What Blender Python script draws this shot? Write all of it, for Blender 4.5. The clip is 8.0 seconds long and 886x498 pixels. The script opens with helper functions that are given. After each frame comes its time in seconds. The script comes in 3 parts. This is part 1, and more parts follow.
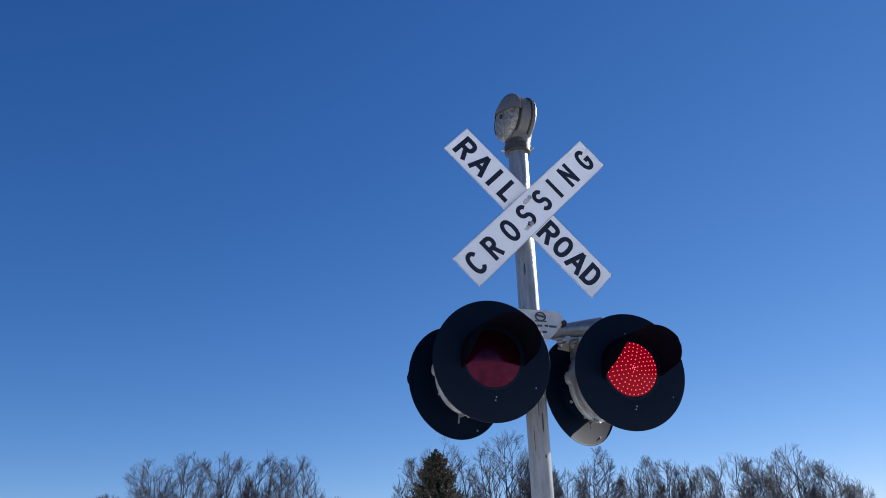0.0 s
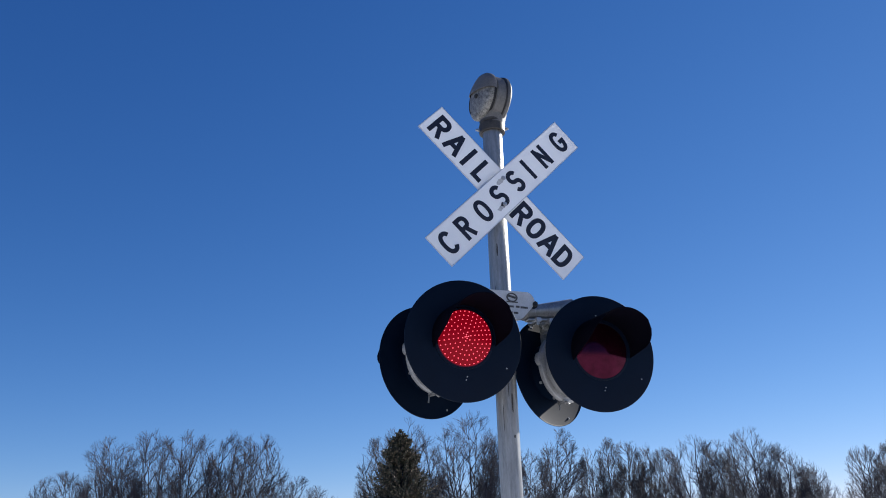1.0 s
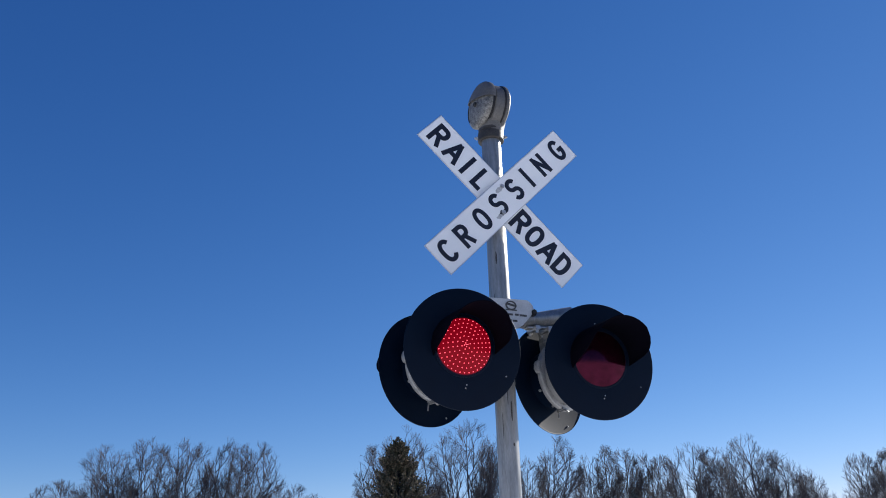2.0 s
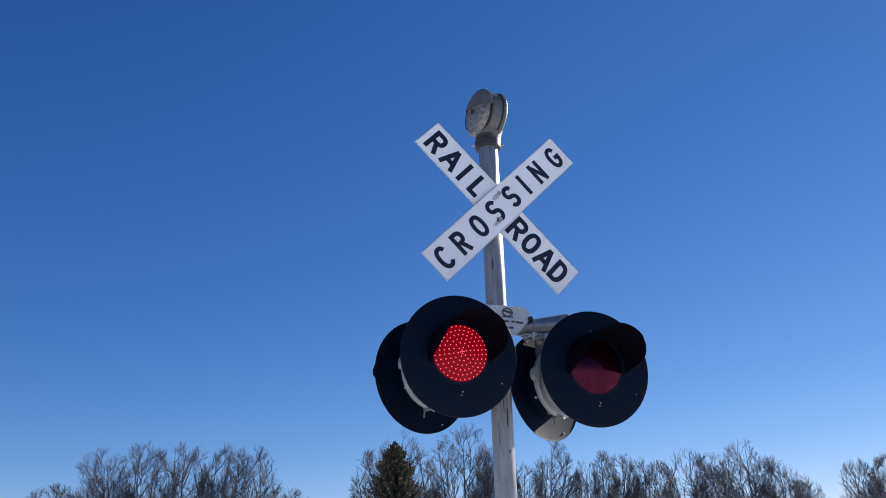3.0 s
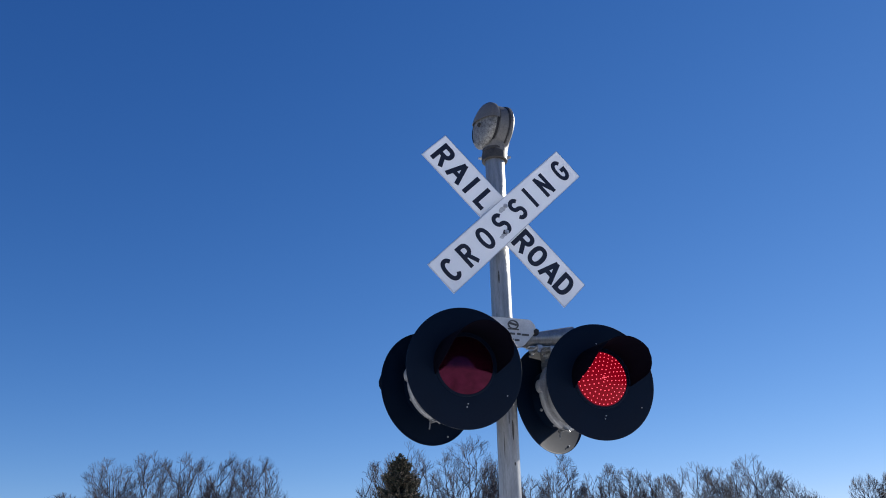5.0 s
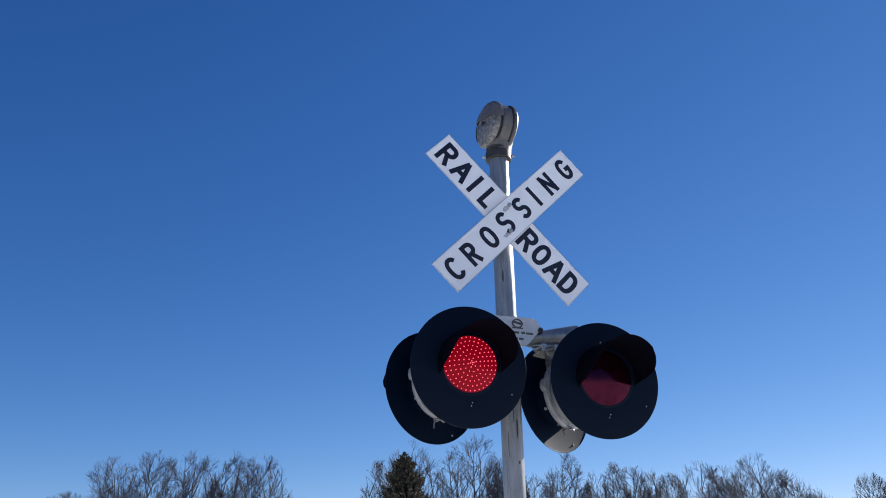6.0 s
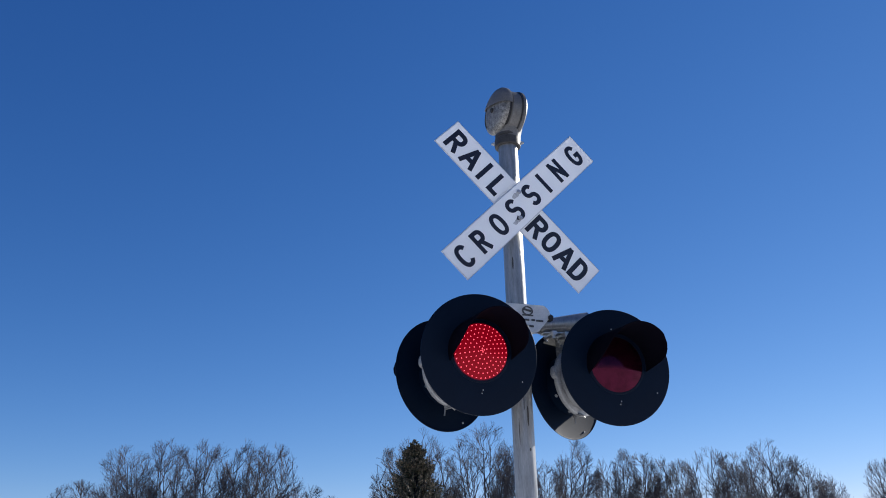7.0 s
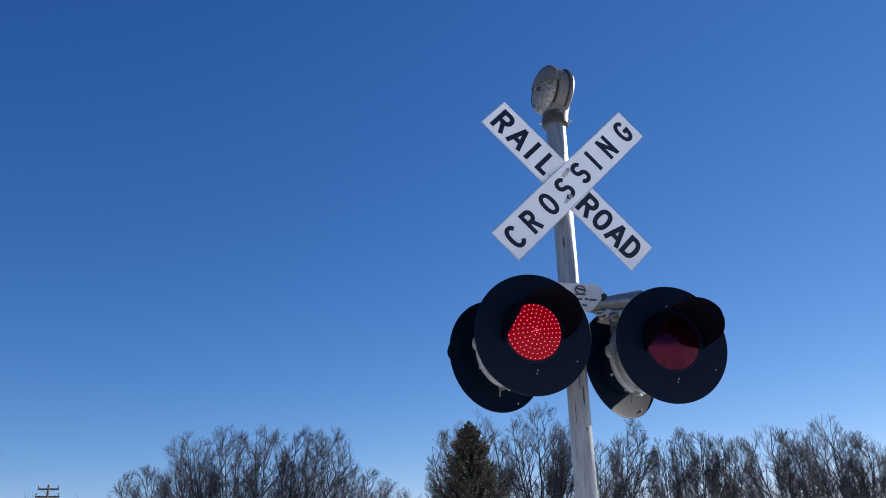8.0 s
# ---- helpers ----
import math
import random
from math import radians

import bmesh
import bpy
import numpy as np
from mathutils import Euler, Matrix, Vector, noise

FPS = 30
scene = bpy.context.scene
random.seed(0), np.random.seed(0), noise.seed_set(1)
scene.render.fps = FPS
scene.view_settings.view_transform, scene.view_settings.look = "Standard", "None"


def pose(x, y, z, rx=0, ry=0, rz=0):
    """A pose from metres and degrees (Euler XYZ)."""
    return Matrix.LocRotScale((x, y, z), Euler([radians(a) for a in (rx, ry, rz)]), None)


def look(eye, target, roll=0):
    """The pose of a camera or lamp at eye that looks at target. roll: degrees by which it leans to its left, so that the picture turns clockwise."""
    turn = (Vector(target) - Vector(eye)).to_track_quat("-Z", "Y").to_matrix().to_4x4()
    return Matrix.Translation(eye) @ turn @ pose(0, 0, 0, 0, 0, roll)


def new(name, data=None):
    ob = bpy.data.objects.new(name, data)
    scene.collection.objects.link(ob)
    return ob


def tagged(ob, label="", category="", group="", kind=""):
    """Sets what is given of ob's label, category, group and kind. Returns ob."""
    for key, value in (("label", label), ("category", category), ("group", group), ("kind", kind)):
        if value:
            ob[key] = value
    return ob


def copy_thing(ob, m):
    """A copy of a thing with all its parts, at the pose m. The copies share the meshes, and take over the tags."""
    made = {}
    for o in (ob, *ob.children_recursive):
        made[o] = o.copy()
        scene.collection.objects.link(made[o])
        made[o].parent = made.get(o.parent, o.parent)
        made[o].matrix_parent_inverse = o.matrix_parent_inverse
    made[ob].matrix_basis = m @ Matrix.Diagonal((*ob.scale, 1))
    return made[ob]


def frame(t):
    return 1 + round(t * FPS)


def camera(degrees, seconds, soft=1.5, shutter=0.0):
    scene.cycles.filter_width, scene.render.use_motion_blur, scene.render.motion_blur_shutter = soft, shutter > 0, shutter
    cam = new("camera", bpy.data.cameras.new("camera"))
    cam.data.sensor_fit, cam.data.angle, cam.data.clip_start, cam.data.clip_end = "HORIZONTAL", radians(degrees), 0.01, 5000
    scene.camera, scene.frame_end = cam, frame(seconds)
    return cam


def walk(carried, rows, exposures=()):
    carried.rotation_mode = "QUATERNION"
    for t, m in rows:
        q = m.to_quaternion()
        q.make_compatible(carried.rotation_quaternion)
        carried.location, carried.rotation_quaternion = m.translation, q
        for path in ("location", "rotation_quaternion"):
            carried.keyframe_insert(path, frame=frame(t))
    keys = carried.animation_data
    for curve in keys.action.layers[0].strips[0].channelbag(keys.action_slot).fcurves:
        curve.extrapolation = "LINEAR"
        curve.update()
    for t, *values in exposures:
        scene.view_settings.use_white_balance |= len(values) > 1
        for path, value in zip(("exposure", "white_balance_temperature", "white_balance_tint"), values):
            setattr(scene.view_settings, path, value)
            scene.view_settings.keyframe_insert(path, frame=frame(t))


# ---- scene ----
cam = camera(57.9, 8.0, soft=1.0)
walk(cam, [
    (0, pose(-1.867, -3.848, 1.598, 111.73, 1.71, -18.09)),
    (0.5, pose(-1.872, -3.831, 1.596, 110.51, 1.51, -19.86)),
    (1, pose(-1.883, -3.813, 1.596, 110.34, 1.55, -20.62)),
    (1.5, pose(-1.895, -3.814, 1.596, 110.59, 1.62, -20.74)),
    (3, pose(-1.897, -3.837, 1.607, 111.14, 1.47, -21.03)),
    (3.5, pose(-1.901, -3.848, 1.600, 111.36, 1.36, -21.11)),
    (4, pose(-1.898, -3.846, 1.602, 111.65, 1.24, -21.05)),
    (4.5, pose(-1.900, -3.851, 1.602, 111.96, 1.12, -20.86)),
    (6, pose(-1.904, -3.858, 1.603, 111.89, 1.00, -20.40)),
    (6.5, pose(-1.905, -3.847, 1.600, 111.53, 1.01, -20.22)),
    (7, pose(-1.905, -3.846, 1.604, 111.06, 1.11, -19.69)),
    (7.5, pose(-1.909, -3.844, 1.602, 110.55, 1.30, -18.18)),
    (8, pose(-1.915, -3.841, 1.604, 109.88, 1.52, -15.84)),
])

# ---- world, sun, exposure ----
SUN_AZ, SUN_EL = 74.0, 29.0            # degrees clockwise from +y, degrees up
world = bpy.data.worlds.new("clear_sky")
scene.world = world
world.use_nodes = True
wn = world.node_tree.nodes
sky = wn.new("ShaderNodeTexSky")
sky.sky_type = "NISHITA"
sky.sun_disc = False
sky.sun_elevation = radians(SUN_EL)
sky.sun_rotation = radians(SUN_AZ)
sky.altitude = 1000
sky.air_density = 0.7
sky.dust_density = 0.03
sky.ozone_density = 3.0
wn["Background"].inputs["Strength"].default_value = 0.05
split = wn.new("ShaderNodeSeparateColor")       # a deep, clear winter blue: each colour's slope and gain
merge = wn.new("ShaderNodeCombineColor")
world.node_tree.links.new(sky.outputs["Color"], split.inputs["Color"])
for channel, slope, gain in zip(("Red", "Green", "Blue"), (1.40, 1.0, 0.735), (0.645, 1.145, 2.31)):
    bend = wn.new("ShaderNodeMath")
    bend.operation = "POWER"
    bend.inputs[1].default_value = slope
    lift = wn.new("ShaderNodeMath")
    lift.operation = "MULTIPLY"
    lift.inputs[1].default_value = gain
    world.node_tree.links.new(split.outputs[channel], bend.inputs[0])
    world.node_tree.links.new(bend.outputs[0], lift.inputs[0])
    world.node_tree.links.new(lift.outputs[0], merge.inputs[channel])
world.node_tree.links.new(merge.outputs["Color"], wn["Background"].inputs["Color"])

sun_dir = Vector((math.sin(radians(SUN_AZ)) * math.cos(radians(SUN_EL)),
                  math.cos(radians(SUN_AZ)) * math.cos(radians(SUN_EL)), math.sin(radians(SUN_EL))))
sun = new("sun", bpy.data.lights.new("sun", "SUN"))
sun.data.energy = 5.0
sun.data.angle = radians(0.5)
sun.data.color = (1.0, 0.965, 0.91)
sun.matrix_world = look(sun_dir * 50, (0, 0, 0))
scene.view_settings.exposure = 0.7

# ---- materials ----


def material(name, base, rough=0.6, metal=0.0, vary=0.12, scale=12.0, fine=120.0, bump=0.0, coat=0.0, stretch=(1, 1, 1), spec=0.5, island=0.0):
    """A surface with a coarse stain, a fine grain and a little relief."""
    m = bpy.data.materials.new(name)
    m.use_nodes = True
    nt = m.node_tree
    n, l = nt.nodes, nt.links
    b = n["Principled BSDF"]
    co = n.new("ShaderNodeTexCoord")
    mp = n.new("ShaderNodeMapping")
    mp.inputs["Scale"].default_value = stretch
    l.new(co.outputs["Object"], mp.inputs["Vector"])
    n1 = n.new("ShaderNodeTexNoise")
    n1.inputs["Scale"].default_value = scale
    n1.inputs["Detail"].default_value = 5
    n2 = n.new("ShaderNodeTexNoise")
    n2.inputs["Scale"].default_value = fine
    n2.inputs["Detail"].default_value = 3
    for t in (n1, n2):
        l.new(mp.outputs["Vector"], t.inputs["Vector"])
    add = n.new("ShaderNodeMath")
    add.operation = "MULTIPLY_ADD"
    add.inputs[1].default_value = 0.6
    half = n.new("ShaderNodeMath")
    half.operation = "MULTIPLY"
    half.inputs[1].default_value = 0.4
    l.new(n2.outputs["Fac"], half.inputs[0])
    l.new(n1.outputs["Fac"], add.inputs[0])
    l.new(half.outputs[0], add.inputs[2])
    ramp = n.new("ShaderNodeValToRGB")
    lo = [max(0.0, c * (1 - 2.2 * vary)) for c in base]
    hi = [min(1.0, c * (1 + 1.6 * vary)) for c in base]
    ramp.color_ramp.elements[0].position, ramp.color_ramp.elements[0].color = 0.32, (*lo, 1)
    ramp.color_ramp.elements[1].position, ramp.color_ramp.elements[1].color = 0.68, (*hi, 1)
    l.new(add.outputs[0], ramp.inputs["Fac"])
    colour = ramp.outputs["Color"]
    if island:
        g = n.new("ShaderNodeNewGeometry")
        rg = n.new("ShaderNodeMapRange")
        rg.inputs["To Min"].default_value, rg.inputs["To Max"].default_value = 1 - island, 1 + island
        l.new(g.outputs["Random Per Island"], rg.inputs["Value"])
        mul = n.new("ShaderNodeMix")
        mul.data_type, mul.blend_type = "RGBA", "MULTIPLY"
        mul.inputs[0].default_value = 1.0
        l.new(colour, mul.inputs[6])
        l.new(rg.outputs["Result"], mul.inputs[7])
        colour = mul.outputs[2]
    l.new(colour, b.inputs["Base Color"])
    rr = n.new("ShaderNodeMapRange")
    rr.inputs["To Min"].default_value = max(0.03, rough - 0.1)
    rr.inputs["To Max"].default_value = min(1.0, rough + 0.1)
    l.new(n1.outputs["Fac"], rr.inputs["Value"])
    l.new(rr.outputs["Result"], b.inputs["Roughness"])
    b.inputs["Metallic"].default_value = metal
    b.inputs["Coat Weight"].default_value = coat
    b.inputs["Specular IOR Level"].default_value = spec
    if bump:
        bp = n.new("ShaderNodeBump")
        bp.inputs["Strength"].default_value = bump
        bp.inputs["Distance"].default_value = 0.004
        l.new(add.outputs[0], bp.inputs["Height"])
        l.new(bp.outputs["Normal"], b.inputs["Normal"])
    return m


def glow(name, colour, strength):
    m = bpy.data.materials.new(name)
    m.use_nodes = True
    b = m.node_tree.nodes["Principled BSDF"]
    b.inputs["Base Color"].default_value = (0.05, 0.002, 0.004, 1)
    b.inputs["Roughness"].default_value = 0.4
    b.inputs["Specular IOR Level"].default_value = 0.1
    b.inputs["Emission Color"].default_value = (*colour, 1)
    b.inputs["Emission Strength"].default_value = strength
    return m


M_POLE = material("weathered_aluminium", (0.30, 0.299, 0.295), 0.42, 0.75, 0.16, 9, 60, 0.15, stretch=(6, 6, 0.6))
M_CAST = material("cast_aluminium", (0.21, 0.21, 0.207), 0.45, 0.35, 0.12, 14, 150, 0.35)
M_BELL = material("grey_painted_casting", (0.115, 0.110, 0.104), 0.5, 0.15, 0.2, 10, 90, 0.3)
M_GONG = material("speckled_gong_metal", (0.20, 0.19, 0.17), 0.45, 0.3, 0.42, 40, 140, 0.4)
M_BLACK = material("black_paint_and_neck_shade", (0.0018, 0.0065, 0.017), 0.46, 0.0, 0.07, 7, 80, 0.05, spec=0.085)
M_HOOD = material("matte_black_hood", (0.003, 0.0027, 0.006), 0.9, 0.0, 0.12, 9, 90, 0.05, spec=0.02)
M_PLATE = material("pale_cast_plate", (0.55, 0.55, 0.54), 0.5, 0.15, 0.08, 14, 150, 0.2)
M_DARK = material("gap_shade_and_dark_fittings", (0.012, 0.012, 0.013), 0.7)
M_SHEET = material("white_reflective_sheeting", (0.84, 0.84, 0.83), 0.4, 0.0, 0.035, 4, 300, 0.03)
M_INK = material("black_sign_ink", (0.007, 0.008, 0.018), 0.45, 0.0, 0.1, 10, 200)
M_EDGE = material("bare_aluminium_edge", (0.6, 0.6, 0.6), 0.35, 0.7, 0.06)
M_SMEAR = material("grey_scuff", (0.45, 0.45, 0.45), 0.6, 0.0, 0.2, 60, 300)
M_MARK = material("faded_black_marking", (0.075, 0.073, 0.07), 0.6, 0.0, 0.35, 90, 400)
M_STAIN = material("dark_grime", (0.05, 0.047, 0.045), 0.7, 0.0, 0.3, 50, 300)
M_LENS = material("dark_red_lens", (0.062, 0.007, 0.022), 0.12, 0.85, 0.2, 20, 260, 0.10, spec=0.3)
M_STEEL = material("galvanised_steel", (0.45, 0.45, 0.45), 0.42, 0.6, 0.12, 30, 150, 0.15)
M_FLANGE = material("dull_cast_flange", (0.30, 0.30, 0.295), 0.5, 0.3, 0.14, 18, 150, 0.3)
M_COLLAR = material("dark_weathered_collar", (0.045, 0.041, 0.037), 0.55, 0.2, 0.25, 20, 120, 0.3)
# both glows stay on; moving the board stands in for the flashing
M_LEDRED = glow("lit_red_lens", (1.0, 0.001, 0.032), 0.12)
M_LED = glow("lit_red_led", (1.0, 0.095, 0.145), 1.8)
M_BARK = material("grey_brown_bark", (0.023, 0.022, 0.029), 0.85, 0.0, 0.25, 3, 30, 0.5)
M_TWIG = material("brown_grey_twigs", (0.041, 0.038, 0.053), 0.8, 0.0, 0.15, 1.2, 12, island=0.3)
M_BARK_PALE = material("pale_brown_bark", (0.045, 0.040, 0.043), 0.85, 0.0, 0.25, 3, 30, 0.5)
M_TWIG_PALE = material("tan_brown_twigs", (0.050, 0.044, 0.054), 0.8, 0.0, 0.15, 1.2, 12, island=0.3)
M_SPRUCE = material("dark_evergreen_foliage", (0.070, 0.074, 0.045), 0.75, 0.0, 0.3, 1.0, 8, island=0.5)
M_SPRUCE_TIP = material("winter_browned_foliage", (0.19, 0.145, 0.10), 0.8, 0.0, 0.3, 1.5, 10, island=0.5)
M_WOOD = material("creosoted_pole_wood", (0.10, 0.075, 0.055), 0.8, 0.0, 0.25, 4, 60, 0.3, stretch=(4, 4, 0.4))
M_WIRE = material("dull_cable", (0.08, 0.08, 0.085), 0.6)
M_CERAMIC = material("brown_glazed_insulator", (0.09, 0.06, 0.05), 0.35)
# unseen ground, its colour raised to bounce light onto the sign faces
M_GROUND = material("pale_bounce_ground", (0.78, 0.77, 0.76), 0.95, 0.0, 0.22, 0.25, 18, 0.6)

# ---- mesh helpers ----


def finish(name, bm, mats, parent=None, m=None, label="", smooth=True):
    mesh = bpy.data.meshes.new(name)
    bm.normal_update()
    bm.to_mesh(mesh)
    bm.free()
    for mat in (mats if isinstance(mats, (list, tuple)) else [mats]):
        mesh.materials.append(mat)
    if smooth:
        mesh.shade_smooth()
        mesh.set_sharp_from_angle(angle=radians(35))
    ob = new(name, mesh)
    ob.parent = parent
    if m is not None:
        ob.matrix_basis = m
    if label:
        ob["label"] = label
    return ob


def part(name, bm, mat, parent, label="", m=None, smooth=True):
    return finish(name, bm, mat, parent, m, label, smooth)


def box(bm, sx, sy, sz, m=None, bevel=0.0, mat=0):
    geo = bmesh.ops.create_cube(bm, size=1.0, matrix=(m or Matrix()) @ Matrix.Diagonal((sx, sy, sz, 1)))
    vs = geo["verts"]
    fs = list({f for v in vs for f in v.link_faces})
    if bevel:
        es = list({e for v in vs for e in v.link_edges})
        r = bmesh.ops.bevel(bm, geom=es, offset=bevel, segments=2, affect="EDGES", profile=0.7)
        fs = list(set(r["faces"]) | {f for f in fs if f.is_valid})
    for f in fs:
        f.material_index = mat
    return bm


def lathe(bm, profile, m=None, seg=48, mat=0, a0=0.0, a1=360.0):
    """Turn (radius, along) pairs round the local y axis, along pointing to -y."""
    m = m or Matrix()
    full = abs(a1 - a0 - 360) < 1e-6
    steps = seg if full else seg + 1
    rings = []
    for r, y in profile:
        if r < 1e-6:
            rings.append([bm.verts.new(m @ Vector((0, -y, 0)))])
            continue
        ring = []
        for i in range(steps):
            a = radians(a0 + (a1 - a0) * i / seg)
            ring.append(bm.verts.new(m @ Vector((r * math.cos(a), -y, r * math.sin(a)))))
        rings.append(ring)
    for p, q in zip(rings, rings[1:]):
        for i in range(seg):
            j = (i + 1) % steps
            if len(p) == 1 and len(q) == 1:
                continue
            if len(p) == 1:
                vs = (p[0], q[i], q[j])
            elif len(q) == 1:
                vs = (p[i], q[0], p[j])
            else:
                vs = (p[i], q[i], q[j], p[j])
            bm.faces.new(vs).material_index = mat
    return bm


def rod(bm, a, b, r0, r1=None, seg=16, mat=0):
    """A capped round bar from a to b."""
    a, b = Vector(a), Vector(b)
    d = b - a
    m = Matrix.Translation((a + b) / 2) @ d.to_track_quat("Z", "Y").to_matrix().to_4x4()
    g = bmesh.ops.create_cone(bm, cap_ends=True, segments=seg, radius1=r0, radius2=r0 if r1 is None else r1, depth=d.length, matrix=m)
    for f in {f for v in g["verts"] for f in v.link_faces}:
        f.material_index = mat
    return bm


# ---- ground ----


def build_ground():
    bm = bmesh.new()
    steps = [-3000, -1200, -500, -220, -120, -70, -40, -24, -14, -8, -4, 0, 4, 8, 14, 24, 40, 70, 120, 220, 500, 1200, 3000]
    grid = []
    for y in steps:
        row = []
        for x in steps:
            far = min(1.0, math.hypot(x, y) / 60)
            z = far * 0.35 * noise.noise(Vector((x * 0.013, y * 0.013, 3.1)))
            row.append(bm.verts.new((x, y, z - 0.02 if math.hypot(x, y) > 3 else 0.0)))
        grid.append(row)
    for i in range(len(steps) - 1):
        for j in range(len(steps) - 1):
            bm.faces.new((grid[i][j], grid[i][j + 1], grid[i + 1][j + 1], grid[i + 1][j]))
    ob = finish("ground", bm, M_GROUND)
    tagged(ob, "flat open ground, unseen, made pale to bounce light upward", "ground", kind="structure")


build_ground()

# ---- the crossing signal ----
MAST = Vector((-0.015, 0.118, 0.0))    # the pole's foot
SIGN = Vector((0.0, 0.0, 3.52)) - MAST  # the crossbuck's centre, seen from the foot
S45 = math.sqrt(0.5)


def sweep(cx, cz, rx, rz, a0, a1, k=20, squash=0.86):
    """Points along part of a slightly squared oval."""
    pts = []
    for i in range(k + 1):
        a = radians(a0 + (a1 - a0) * i / k)
        c, d = math.cos(a), math.sin(a)
        pts.append((cx + rx * math.copysign(abs(c) ** squash, c), cz + rz * math.copysign(abs(d) ** squash, d)))
    return pts


def glyph(ch, a, b, h):
    """The strokes of a sign letter; a and b are half its width and height between stroke centres, h half a stroke."""
    stem = [(-a, -b - h), (-a, b + h)]
    if ch == "C":
        return [sweep(0, 0, a, b, 36, 324, 36)]
    if ch == "G":
        return [sweep(0, 0, a, b, 36, 335, 36) + [(a, -0.08 * b), (0.05 * a, -0.08 * b)]]
    if ch == "O":
        return [sweep(0, 0, a, b, 90, 450, 44)]
    if ch == "S":
        return [sweep(0, b * 0.5, a, b * 0.5, 22, 270, 22, 0.95) + sweep(0, -b * 0.5, a, b * 0.5, 90, -158, 22, 0.95)[1:]]
    if ch == "I":
        return [[(0, -b - h), (0, b + h)]]
    if ch == "L":
        return [[(-a, b + h), (-a, -b), (a + h, -b)]]
    if ch == "N":
        return [stem, [(a, -b - h), (a, b + h)], [(-a, b), (a, -b)]]
    if ch == "A":
        return [[(-a, -b - h), (0, b + 0.7 * h)], [(a, -b - h), (0, b + 0.7 * h)], [(-0.62 * a, -0.38 * b), (0.62 * a, -0.38 * b)]]
    if ch == "D":
        return [stem, [(-a, b)] + sweep(-0.15 * a, 0, 1.15 * a, b, 90, -90, 24) + [(-a, -b)]]
    rx = min(0.55 * b, 1.2 * a)
    return [stem, [(-a, b)] + sweep(a - rx, 0.49 * b, rx, 0.51 * b, 90, -90, 16) + [(-a, -0.02 * b)], [(-0.05 * a, -0.02 * b), (a, -b - h)]]


def sign_letter(ch, width, height, stroke, cache={}):
    """One thin letter mesh, centred, in the x-z plane, facing -y."""
    if (ch, width) in cache:
        return cache[(ch, width)]
    h = stroke / 2
    bm = bmesh.new()
    for layer, line in enumerate(glyph(ch, width / 2 - h, height / 2 - h, h)):
        pts = [Vector((x, 0, z)) for x, z in line]
        closed = (pts[0] - pts[-1]).length < 1e-6
        if closed:
            pts.pop()
        n = len(pts)
        rings = []
        for i, p in enumerate(pts):
            before = p - pts[i - 1] if i or closed else pts[1] - p
            after = pts[(i + 1) % n] - p if i < n - 1 or closed else before
            u, w = before.normalized(), after.normalized()
            mid = (u + w).normalized()
            side = Vector((-mid.z, 0, mid.x)) * (h / max(0.5, mid.dot(u)))
            front, back = Vector((0, -0.0004 - 0.0002 * layer, 0)), Vector((0, 0.0008, 0))
            rings.append([bm.verts.new(p + side + front), bm.verts.new(p - side + front),
                          bm.verts.new(p - side + back), bm.verts.new(p + side + back)])
        for i in range(n if closed else n - 1):
            q, r = rings[i], rings[(i + 1) % n]
            for k in range(4):
                bm.faces.new((q[k], q[(k + 1) % 4], r[(k + 1) % 4], r[k]))
        if not closed:
            bm.faces.new(rings[0])
            bm.faces.new(rings[-1][::-1])
    bmesh.ops.recalc_face_normals(bm, faces=bm.faces)
    mesh = bpy.data.meshes.new("letter")
    bm.to_mesh(mesh)
    bm.free()
    mesh.materials.append(M_INK)
    cache[(ch, width)] = mesh
    return mesh


NARROW = {"C": 0.092, "R": 0.084, "O": 0.090, "S": 0.084, "I": 0.024, "N": 0.084, "G": 0.090}
WIDE = {"R": 0.100, "O": 0.100, "I": 0.027, "A": 0.118, "L": 0.074, "D": 0.094}


def sign_blade(root, centre, turn, words, offsets, shift, label, widths, height, stroke):
    """A blade of the crossbuck, its long side turned up from x by the given degrees."""
    m = Matrix.Translation(centre) @ pose(0, 0, 0, 0, -turn, 0)
    bm = bmesh.new()
    box(bm, 1.2192, 0.003, 0.217, bevel=0.001)
    box(bm, 1.2092, 0.001, 0.207, Matrix.Translation((0, -0.0022, 0)), mat=1)
    blade = part("sign_blade", bm, [M_EDGE, M_SHEET], root, label, m, smooth=False)
    for ch, u in zip(words, offsets):
        ob = new("letter", sign_letter(ch, widths[ch], height, stroke))
        ob.parent = blade
        ob.matrix_basis = Matrix.Translation((u, -0.0036, shift))
    return blade


def bolt(bm, at, axis=(0, -1, 0), r=0.008, h=0.008, mat=0):
    a = Vector(at)
    d = Vector(axis).normalized()
    rod(bm, a, a + d * h * 0.35, r * 1.5, seg=14, mat=mat)
    rod(bm, a + d * h * 0.35, a + d * h, r, seg=6, mat=mat)


